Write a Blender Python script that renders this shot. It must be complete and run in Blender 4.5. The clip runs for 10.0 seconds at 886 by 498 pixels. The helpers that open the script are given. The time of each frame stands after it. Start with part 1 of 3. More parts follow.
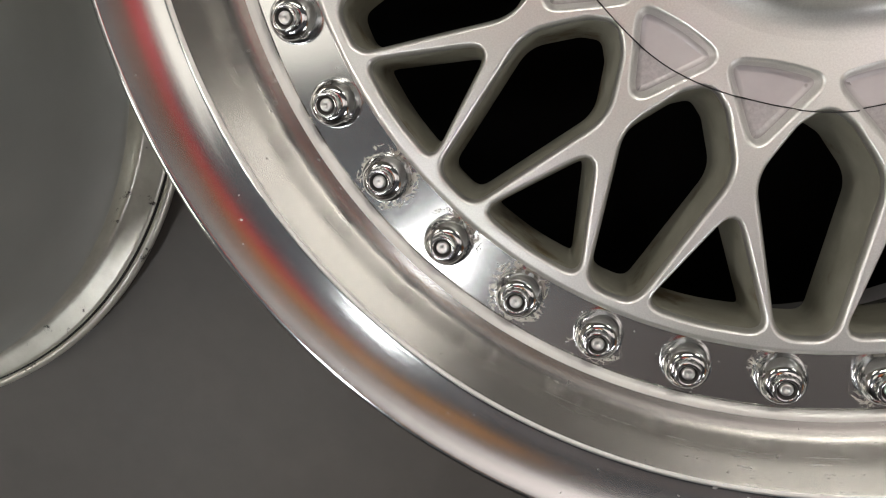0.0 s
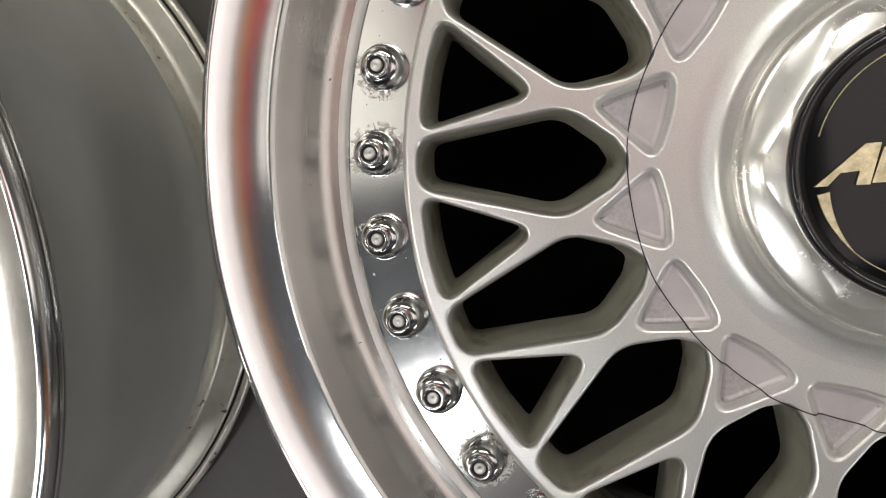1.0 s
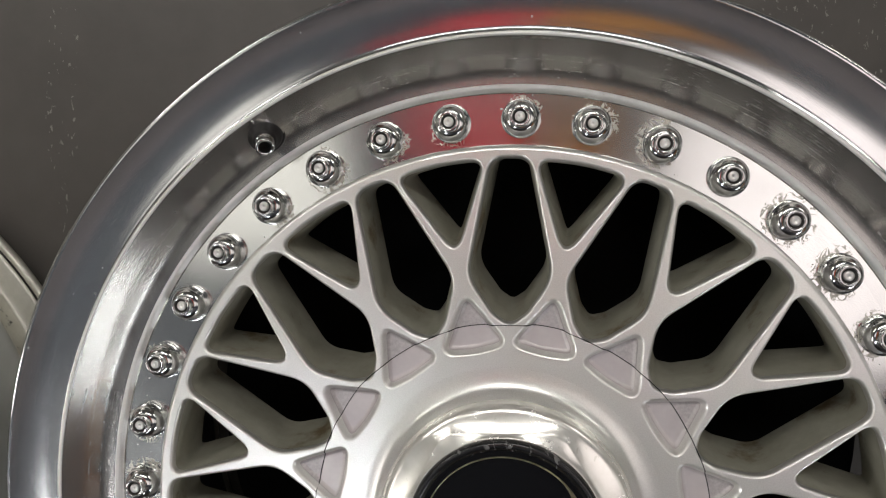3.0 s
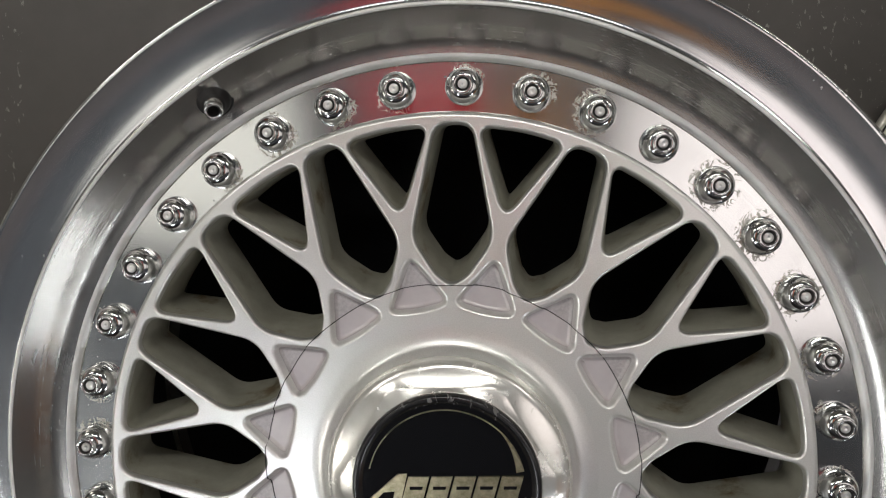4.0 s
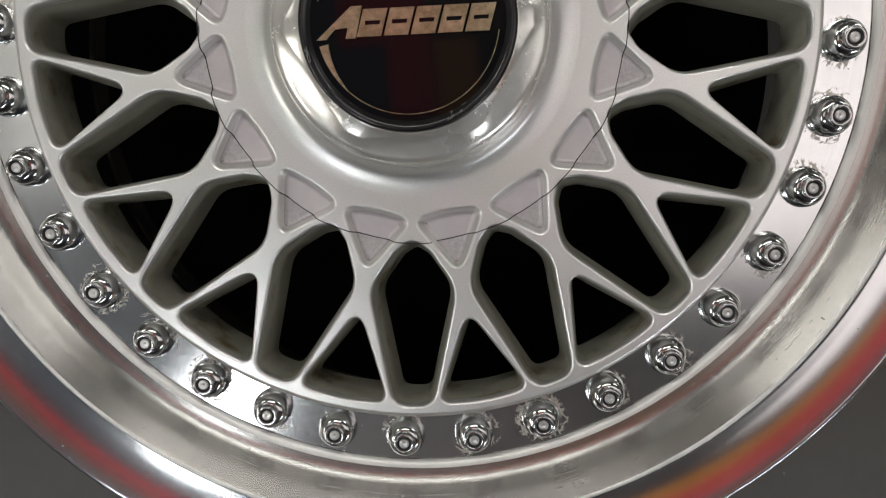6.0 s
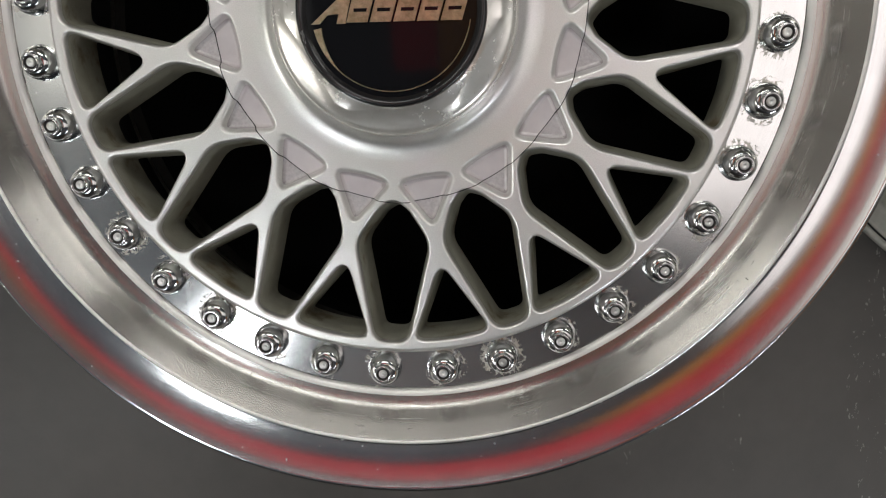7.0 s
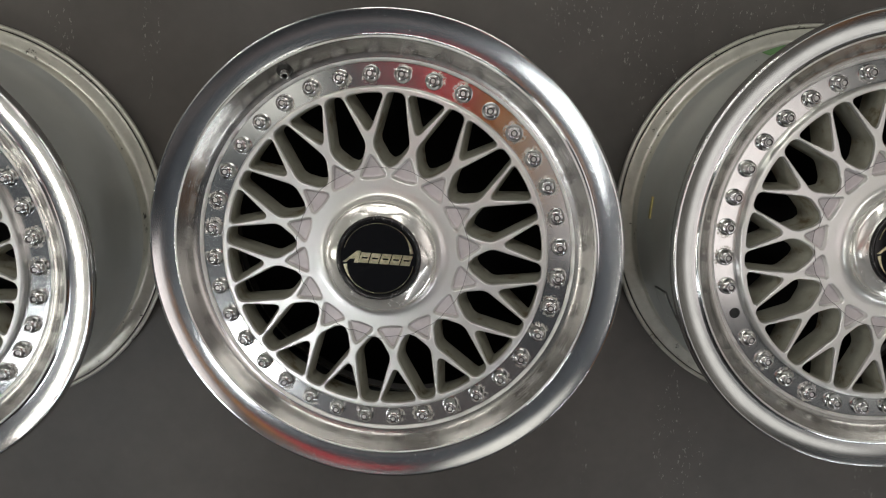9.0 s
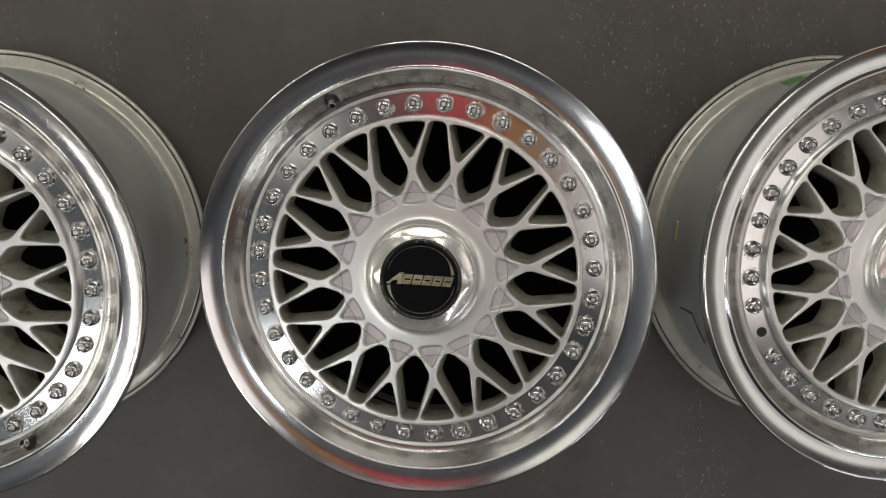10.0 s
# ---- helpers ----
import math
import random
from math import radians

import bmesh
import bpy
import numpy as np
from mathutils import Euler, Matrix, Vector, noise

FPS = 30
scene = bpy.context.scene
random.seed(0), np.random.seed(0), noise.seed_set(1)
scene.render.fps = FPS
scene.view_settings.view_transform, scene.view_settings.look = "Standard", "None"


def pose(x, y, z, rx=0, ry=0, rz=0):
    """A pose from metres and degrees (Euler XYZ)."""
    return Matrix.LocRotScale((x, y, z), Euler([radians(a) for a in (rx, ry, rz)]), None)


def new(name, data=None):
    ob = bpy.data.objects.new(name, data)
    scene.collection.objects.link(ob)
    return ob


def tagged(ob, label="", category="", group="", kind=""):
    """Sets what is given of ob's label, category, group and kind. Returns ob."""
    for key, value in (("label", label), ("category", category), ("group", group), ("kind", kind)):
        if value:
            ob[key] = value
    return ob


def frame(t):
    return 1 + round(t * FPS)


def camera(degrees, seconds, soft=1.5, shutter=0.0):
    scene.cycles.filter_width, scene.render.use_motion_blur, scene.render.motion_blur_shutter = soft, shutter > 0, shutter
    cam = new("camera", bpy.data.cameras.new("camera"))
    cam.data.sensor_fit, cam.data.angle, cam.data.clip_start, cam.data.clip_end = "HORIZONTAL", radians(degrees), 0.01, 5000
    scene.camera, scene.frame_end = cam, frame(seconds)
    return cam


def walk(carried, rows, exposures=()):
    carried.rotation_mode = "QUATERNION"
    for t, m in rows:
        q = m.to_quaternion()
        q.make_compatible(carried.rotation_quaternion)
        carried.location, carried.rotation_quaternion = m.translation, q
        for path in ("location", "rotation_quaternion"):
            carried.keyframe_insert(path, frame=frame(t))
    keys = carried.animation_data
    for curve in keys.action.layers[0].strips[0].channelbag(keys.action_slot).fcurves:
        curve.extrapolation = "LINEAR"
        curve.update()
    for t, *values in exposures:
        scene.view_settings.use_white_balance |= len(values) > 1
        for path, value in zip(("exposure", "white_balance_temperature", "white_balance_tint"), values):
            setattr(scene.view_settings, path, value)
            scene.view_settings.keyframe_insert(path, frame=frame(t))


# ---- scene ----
# ---- camera ----
cam = camera(60.1, 10.0, 1.2)
ROWS = [
    (0.0, -0.0941, -0.0564, 0.4034, -14.33, 4.63, -6.79),
    (0.5, -0.1173, -0.0300, 0.4034, -10.78, 3.93, -6.50),
    (1.0, -0.1168, 0.0135, 0.4173, -6.84, 5.08, -6.26),
    (1.5, -0.1117, 0.0663, 0.4311, -5.00, 4.22, -6.92),
    (2.0, -0.0807, 0.1190, 0.4512, -4.12, 3.20, -6.75),
    (2.5, -0.0222, 0.1312, 0.4775, -2.91, 2.26, -5.91),
    (4.0, -0.0050, 0.1237, 0.5090, -4.52, -2.26, -5.04),
    (4.5, -0.0080, 0.0999, 0.5020, -5.47, -3.34, -5.37),
    (5.0, -0.0146, 0.0465, 0.4953, -5.70, -4.38, -5.51),
    (5.5, -0.0151, 0.0020, 0.4885, -6.58, -5.06, -5.65),
    (6.0, -0.0206, -0.0436, 0.4834, -7.49, -5.42, -5.49),
    (6.2, -0.0220, -0.0564, 0.4819, -8.36, -5.63, -5.24),
    (7.3, -0.0011, 0.0053, 0.5950, -12.63, -3.88, -3.23),
    (7.5, 0.0014, 0.0372, 0.6569, -12.71, -4.18, -2.66),
    (8.0, 0.0083, 0.0815, 0.7729, -11.80, -3.43, -1.53),
    (8.5, 0.0187, 0.1241, 0.8388, -12.40, -2.31, -0.46),
    (9.0, 0.0346, 0.1538, 0.8889, -11.92, -1.81, 0.28),
    (9.5, 0.0286, 0.1613, 0.9200, -10.84, -1.84, 0.44),
    (10.0, -0.0076, 0.1528, 0.9170, -9.76, -2.10, 0.19),
]
walk(cam, [(t, pose(x, y, z, rx, ry, rz)) for t, x, y, z, rx, ry, rz in ROWS], [(0.0, 0.75, 6800, 12), (2.5, 0.62, 6650, 12), (4.0, 0.48, 6560, 11), (6.0, 0.40, 6500, 11), (7.5, 0.62, 6500, 10), (8.5, 0.49, 6520, 10), (10.0, 0.38, 6700, 10)])

# ---- light ----
world = bpy.data.worlds.new("world")
scene.world = world
world.use_nodes = True
world.node_tree.nodes["Background"].inputs[0].default_value = (0.5, 0.55, 0.6, 1)
world.node_tree.nodes["Background"].inputs[1].default_value = 0.02
CEILING = 2.9


# hanging lamps, unseen and added for light: x, y, turn, length, width, radiance, tint
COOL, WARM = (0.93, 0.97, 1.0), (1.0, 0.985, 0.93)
ADDED_LAMPS = [(-1.07, -0.85, 45, 0.55, 0.14, 22.0, COOL), (-0.1, 1.28, 0, 1.3, 0.18, 11.0, WARM), (1.9, -2.7, 20, 1.2, 0.16, 22.0, COOL), (-3.1, -0.6, 90, 1.0, 0.16, 23.0, WARM), (-2.2, 1.9, 50, 1.0, 0.16, 18.0, WARM), (2.4, 1.9, -50, 1.0, 0.16, 15.0, WARM)]
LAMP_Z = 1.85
# unseen ceiling panels added for reflections: x, y, half width, half depth, radiance, tint
ADDED_PANELS = [(3.05, -0.40, 0.8, 0.6, 0.6, (1.0, 0.98, 0.93)), (1.08, -0.08, 0.95, 0.52, 0.85, (1.0, 0.90, 0.89)), (-1.72, 0.42, 0.5, 0.42, 0.5, (1.0, 0.97, 0.86))]


# ---- materials ----
BOLT_CIRCLE, BOLT_TURN, SPOKE_TURN = 0.1663, 3.15, 5.7


def material(name, colour, rough=0.5, metal=0.0, **more):
    """A principled material; returns it with its node tree and shader."""
    m = bpy.data.materials.new(name)
    m.use_nodes = True
    sh = m.node_tree.nodes["Principled BSDF"]
    sh.inputs["Base Color"].default_value = (*colour, 1)
    sh.inputs["Roughness"].default_value = rough
    sh.inputs["Metallic"].default_value = metal
    for key, value in more.items():
        sh.inputs[key.replace("_", " ")].default_value = value
    return m, m.node_tree, sh


def node(tree, kind):
    return tree.nodes.new(kind)


def coords(tree, scale=(1, 1, 1)):
    c = node(tree, "ShaderNodeTexCoord")
    mp = node(tree, "ShaderNodeMapping")
    mp.inputs["Scale"].default_value = scale
    tree.links.new(c.outputs["Object"], mp.inputs["Vector"])
    return mp.outputs["Vector"]


def noise_of(tree, vector, scale, detail=4.0, rough=0.6, distort=0.0):
    n = node(tree, "ShaderNodeTexNoise")
    n.inputs["Scale"].default_value, n.inputs["Detail"].default_value = scale, detail
    n.inputs["Roughness"].default_value, n.inputs["Distortion"].default_value = rough, distort
    tree.links.new(vector, n.inputs["Vector"])
    return n.outputs["Fac"]


def ramp_of(tree, value, stops):
    r = node(tree, "ShaderNodeValToRGB")
    els = r.color_ramp.elements
    while len(els) < len(stops):
        els.new(0.5)
    for e, (at, c) in zip(els, stops):
        e.position, e.color = at, (*c, 1) if len(c) == 3 else c
    tree.links.new(value, r.inputs["Fac"])
    return r.outputs["Color"]


def grey(v):
    return (v, v, v)


def mix_of(tree, fac, a, b, mode="MIX"):
    n = node(tree, "ShaderNodeMix")
    n.data_type, n.blend_type = "RGBA", mode
    for socket, value in ((n.inputs[0], fac), (n.inputs[6], a), (n.inputs[7], b)):
        if isinstance(value, (int, float)):
            socket.default_value = value
        elif isinstance(value, tuple):
            socket.default_value = (*value, 1)
        else:
            tree.links.new(value, socket)
    return n.outputs[2]


def math_of(tree, op, a, b=0.0, clamp=False):
    n = node(tree, "ShaderNodeMath")
    n.operation, n.use_clamp = op, clamp
    for socket, value in ((n.inputs[0], a), (n.inputs[1], b)):
        if isinstance(value, (int, float)):
            socket.default_value = value
        else:
            tree.links.new(value, socket)
    return n.outputs[0]


def bump_of(tree, sh, height, strength, distance):
    b = node(tree, "ShaderNodeBump")
    b.inputs["Strength"].default_value, b.inputs["Distance"].default_value = strength, distance
    tree.links.new(height, b.inputs["Height"])
    tree.links.new(b.outputs["Normal"], sh.inputs["Normal"])


def turned_metal(name, colour, rough, aniso, dull, brushed=1.0):
    """Lathe-turned aluminium with circular grooves, faint haze and scratches."""
    m, tree, sh = material(name, colour, rough, 1.0)
    tan = node(tree, "ShaderNodeTangent")
    tan.direction_type, tan.axis = "RADIAL", "Z"
    tree.links.new(tan.outputs["Tangent"], sh.inputs["Tangent"])
    sh.inputs["Anisotropic"].default_value = aniso
    sh.inputs["Anisotropic Rotation"].default_value = 0.25
    v = coords(tree)
    haze = noise_of(tree, v, 28, 5, 0.65)
    fine = noise_of(tree, v, 420, 3, 0.7)
    r = math_of(tree, "ADD", math_of(tree, "MULTIPLY", haze, dull), math_of(tree, "MULTIPLY", fine, dull * 0.4))
    flat = node(tree, "ShaderNodeVectorMath")
    flat.operation = "MULTIPLY"
    tree.links.new(v, flat.inputs[0])
    flat.inputs[1].default_value = (1, 1, 0)
    reach = node(tree, "ShaderNodeVectorMath")
    reach.operation = "LENGTH"
    tree.links.new(flat.outputs[0], reach.inputs[0])
    along = node(tree, "ShaderNodeCombineXYZ")
    tree.links.new(reach.outputs["Value"], along.inputs[0])
    tree.links.new(math_of(tree, "MULTIPLY", haze, 0.00006), along.inputs[1])
    cuts = noise_of(tree, along.outputs[0], 1400, 3, 0.75)
    r = math_of(tree, "ADD", r, math_of(tree, "MULTIPLY", math_of(tree, "SUBTRACT", cuts, 0.5), 0.05 * brushed))
    pits = math_of(tree, "GREATER_THAN", noise_of(tree, v, 380, 2, 0.5), 0.755)
    r = math_of(tree, "ADD", r, math_of(tree, "MULTIPLY", pits, 0.4))
    tree.links.new(math_of(tree, "ADD", r, rough - dull * 0.6), sh.inputs["Roughness"])
    base = ramp_of(tree, haze, [(0.3, tuple(c * 0.86 for c in colour)), (0.65, colour)])
    tree.links.new(mix_of(tree, 0.5, base, ramp_of(tree, cuts, [(0.35, grey(1.0 - 0.2 * brushed)), (0.65, grey(1.0))]), "MULTIPLY"), sh.inputs["Base Color"])
    return m, tree, sh


LIP, _, _ = turned_metal("polished_lip", (0.765, 0.77, 0.77), 0.16, 0.8, 0.02)
BEAD, _, _ = turned_metal("matt_machined_edge", (0.80, 0.79, 0.765), 0.5, 0.3, 0.05)
LIP_WALL, _, _ = turned_metal("satin_lip_wall", (0.52, 0.505, 0.48), 0.27, 0.93, 0.012, 0.3)


def corroded_plate():
    """The bolt flange: polished, with milky corrosion creeping out from the bolt heads."""
    m, tree, sh = turned_metal("bolt_flange_metal", (0.76, 0.77, 0.76), 0.17, 0.7, 0.03)
    v = coords(tree)
    split = node(tree, "ShaderNodeSeparateXYZ")
    tree.links.new(v, split.inputs[0])
    angle = math_of(tree, "MULTIPLY", math_of(tree, "ARCTAN2", split.outputs[1], split.outputs[0]), 180 / math.pi)
    off = math_of(tree, "SUBTRACT", math_of(tree, "MODULO", math_of(tree, "ADD", angle, 720 + 5 - BOLT_TURN), 10.0), 5.0)
    along = math_of(tree, "MULTIPLY", math_of(tree, "ABSOLUTE", off), 0.00291)
    radial = math_of(tree, "SQRT", math_of(tree, "ADD", math_of(tree, "MULTIPLY", split.outputs[0], split.outputs[0]), math_of(tree, "MULTIPLY", split.outputs[1], split.outputs[1])))
    out = math_of(tree, "SUBTRACT", radial, BOLT_CIRCLE)
    far = math_of(tree, "SQRT", math_of(tree, "ADD", math_of(tree, "MULTIPLY", along, along), math_of(tree, "MULTIPLY", out, out)))
    near = math_of(tree, "DIVIDE", math_of(tree, "SUBTRACT", 0.0140, far), 0.0060, True)
    fine = noise_of(tree, v, 210, 4, 0.62, 0.7)
    wide = noise_of(tree, v, 26, 2, 0.5)
    lines = math_of(tree, "SUBTRACT", 1.0, math_of(tree, "MULTIPLY", math_of(tree, "ABSOLUTE", math_of(tree, "SUBTRACT", fine, 0.5)), 11.0), True)
    blot = noise_of(tree, v, 120, 5, 0.7)
    reach = math_of(tree, "MULTIPLY", near, math_of(tree, "MULTIPLY", math_of(tree, "SUBTRACT", wide, 0.42), 6.0, True), True)
    vein = math_of(tree, "GREATER_THAN", math_of(tree, "MULTIPLY", lines, reach), 0.42)
    crust = math_of(tree, "GREATER_THAN", math_of(tree, "ADD", math_of(tree, "MULTIPLY", reach, 0.50), blot), 1.04)
    mask = math_of(tree, "MAXIMUM", math_of(tree, "MULTIPLY", vein, 0.9), math_of(tree, "MULTIPLY", crust, 0.8), True)
    old = sh.inputs["Base Color"].links[0].from_socket
    tree.links.new(mix_of(tree, mask, old, (0.55, 0.53, 0.47)), sh.inputs["Base Color"])
    tree.links.new(math_of(tree, "SUBTRACT", 1.0, math_of(tree, "MULTIPLY", mask, 0.7)), sh.inputs["Metallic"])
    rough = sh.inputs["Roughness"].links[0].from_socket
    tree.links.new(math_of(tree, "ADD", rough, math_of(tree, "MULTIPLY", mask, 0.3)), sh.inputs["Roughness"])
    return m


PLATE = corroded_plate()


def silver_paint():
    """Silver wheel paint: fine flake, faint warm and lavender clouds, a thin clear coat."""
    m, tree, sh = material("silver_paint", (0.62, 0.61, 0.58), 0.36, 0.8, Coat_Weight=0.35, Coat_Roughness=0.16)
    v = coords(tree)
    flakes = noise_of(tree, v, 1800, 2, 0.8)
    wide = noise_of(tree, v, 14, 4, 0.6)
    tint = noise_of(tree, v, 30, 3, 0.5)
    base = ramp_of(tree, wide, [(0.3, (0.69, 0.695, 0.645)), (0.7, (0.77, 0.775, 0.735))])
    base = mix_of(tree, math_of(tree, "MULTIPLY", math_of(tree, "SUBTRACT", tint, 0.42), 2.4, True), base, (0.77, 0.725, 0.745))
    tree.links.new(mix_of(tree, 0.30, base, ramp_of(tree, flakes, [(0.35, grey(0.55)), (0.65, grey(0.85))])), sh.inputs["Base Color"])
    tree.links.new(math_of(tree, "ADD", math_of(tree, "MULTIPLY", flakes, 0.18), 0.27), sh.inputs["Roughness"])
    bump_of(tree, sh, flakes, 0.08, 0.0004)
    return m


def pocket_paint():
    """The pocket floors: duller lavender silver, roughly cast outside the cover's seam."""
    m, tree, sh = material("pocket_paint", (0.50, 0.46, 0.47), 0.45, 0.45)
    v = coords(tree)
    flat = node(tree, "ShaderNodeVectorMath")
    flat.operation = "MULTIPLY"
    tree.links.new(v, flat.inputs[0])
    flat.inputs[1].default_value = (1, 1, 0)
    reach = node(tree, "ShaderNodeVectorMath")
    reach.operation = "LENGTH"
    tree.links.new(flat.outputs[0], reach.inputs[0])
    cast = math_of(tree, "GREATER_THAN", reach.outputs["Value"], 0.0822)
    grain = noise_of(tree, v, 700, 4, 0.7)
    wide = noise_of(tree, v, 60, 4, 0.6)
    smooth = ramp_of(tree, wide, [(0.3, (0.47, 0.43, 0.445)), (0.7, (0.57, 0.535, 0.535))])
    coarse = ramp_of(tree, grain, [(0.35, (0.39, 0.365, 0.37)), (0.65, (0.50, 0.47, 0.475))])
    tree.links.new(mix_of(tree, cast, smooth, coarse), sh.inputs["Base Color"])
    bump_of(tree, sh, math_of(tree, "MULTIPLY", grain, cast), 0.3, 0.0005)
    return m


SILVER = silver_paint()
POCKET = pocket_paint()
# Olive dust and brown dirt, toned darker to stand in for shade too.
DUST_SHADE, tree, sh = material("dusty_shaded_paint", (0.40, 0.385, 0.34), 0.5, 0.35)
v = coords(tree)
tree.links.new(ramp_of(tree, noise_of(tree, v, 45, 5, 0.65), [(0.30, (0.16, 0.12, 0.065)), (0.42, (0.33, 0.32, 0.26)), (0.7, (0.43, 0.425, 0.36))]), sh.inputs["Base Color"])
CHROME, tree, sh = material("chrome", (0.50, 0.50, 0.495), 0.08, 1.0)
v = coords(tree)
tree.links.new(math_of(tree, "ADD", math_of(tree, "MULTIPLY", noise_of(tree, v, 900, 3, 0.7), 0.14), 0.05), sh.inputs["Roughness"])
POLISH, tree, sh = material("polished_hub", (0.84, 0.83, 0.79), 0.25, 0.72)
v = coords(tree)
scuffs = noise_of(tree, v, 170, 5, 0.75)
nicks = math_of(tree, "GREATER_THAN", noise_of(tree, coords(tree, (1.0, 0.35, 1.0)), 520, 2, 0.5, 0.6), 0.70)
worn_at = math_of(tree, "MULTIPLY", math_of(tree, "SUBTRACT", scuffs, 0.46), 3.0, True)
tree.links.new(math_of(tree, "ADD", math_of(tree, "ADD", math_of(tree, "MULTIPLY", noise_of(tree, v, 45, 2, 0.5), 0.14), 0.16), math_of(tree, "MULTIPLY", worn_at, 0.07)), sh.inputs["Roughness"])
tree.links.new(mix_of(tree, math_of(tree, "MULTIPLY", nicks, 0.4), ramp_of(tree, scuffs, [(0.36, (0.81, 0.795, 0.745)), (0.6, (0.87, 0.86, 0.815))]), (0.40, 0.38, 0.35)), sh.inputs["Base Color"])
STEEL, tree, sh = material("pale_steel", (0.62, 0.615, 0.60), 0.34, 1.0)
BLACK, tree, sh = material("black_plastic", (0.012, 0.012, 0.013), 0.22, 0.0)
v = coords(tree)
grazed = math_of(tree, "MULTIPLY", math_of(tree, "GREATER_THAN", noise_of(tree, coords(tree, (1.0, 0.3, 1.0)), 420, 3, 0.6, 0.8), 0.60), math_of(tree, "GREATER_THAN", noise_of(tree, v, 42, 2, 0.5), 0.60))
tree.links.new(mix_of(tree, math_of(tree, "MULTIPLY", grazed, 0.6), (0.012, 0.012, 0.013), (0.20, 0.195, 0.19)), sh.inputs["Base Color"])
tree.links.new(math_of(tree, "ADD", math_of(tree, "MULTIPLY", grazed, 0.35), 0.22), sh.inputs["Roughness"])
GLOSS, tree, sh = material("black_emblem_resin", (0.006, 0.006, 0.007), 0.06, 0.0, Specular_IOR_Level=0.25)
GOLD, tree, sh = material("gold_foil", (0.62, 0.55, 0.34), 0.28, 1.0)
v = coords(tree)
tree.links.new(ramp_of(tree, noise_of(tree, v, 300, 4, 0.7), [(0.35, (0.40, 0.36, 0.22)), (0.65, (0.70, 0.64, 0.44))]), sh.inputs["Base Color"])
# Near black for the cover's seam, and for shade in grooves and holes.
SEAM_SHADE, _, _ = material("dark_seam_and_shade", (0.01, 0.01, 0.01), 0.7)
# Near black in the bolt end's groove, painted in place of its shade.
GROOVE_SHADE, _, _ = material("shaded_groove", (0.03, 0.028, 0.026), 0.6, 0.3)
RUBBER, _, _ = material("black_rubber", (0.012, 0.011, 0.011), 0.45, 0.0, Specular_IOR_Level=0.3)
# Both toned near black to deepen the shade behind the spokes.
INSIDE_SHADE, _, _ = material("shade_toned_barrel_inside", (0.062, 0.064, 0.069), 0.7, 0.0, Specular_IOR_Level=0.2)
BACKING, _, _ = material("black_backing", (0.016, 0.016, 0.017), 0.9, 0.0, Specular_IOR_Level=0.05)


def barrel_paint():
    m, tree, sh = material("grey_barrel_paint", (0.38, 0.385, 0.36), 0.40, 0.35)
    v = coords(tree)
    wide = noise_of(tree, v, 12, 5, 0.6)
    tree.links.new(ramp_of(tree, wide, [(0.3, (0.47, 0.485, 0.465)), (0.7, (0.55, 0.565, 0.54))]), sh.inputs["Base Color"])
    tree.links.new(math_of(tree, "ADD", math_of(tree, "MULTIPLY", wide, 0.16), 0.22), sh.inputs["Roughness"])
    return m


BARREL = barrel_paint()
STICKER_EDGE, _, _ = material("dark_sticker_edge", (0.07, 0.07, 0.065), 0.6)
YELLOW, _, _ = material("dried_yellow_paint", (0.46, 0.40, 0.16), 0.6)
GREEN, _, _ = material("green_patch_colour", (0.15, 0.33, 0.12), 0.55)
FLANGE, tree, sh = material("worn_rear_flange", (0.6, 0.59, 0.54), 0.34, 0.5)
v = coords(tree)
marks = noise_of(tree, v, 60, 6, 0.7)
tree.links.new(ramp_of(tree, marks, [(0.335, (0.05, 0.045, 0.04)), (0.375, (0.52, 0.51, 0.45)), (0.7, (0.64, 0.63, 0.565))]), sh.inputs["Base Color"])


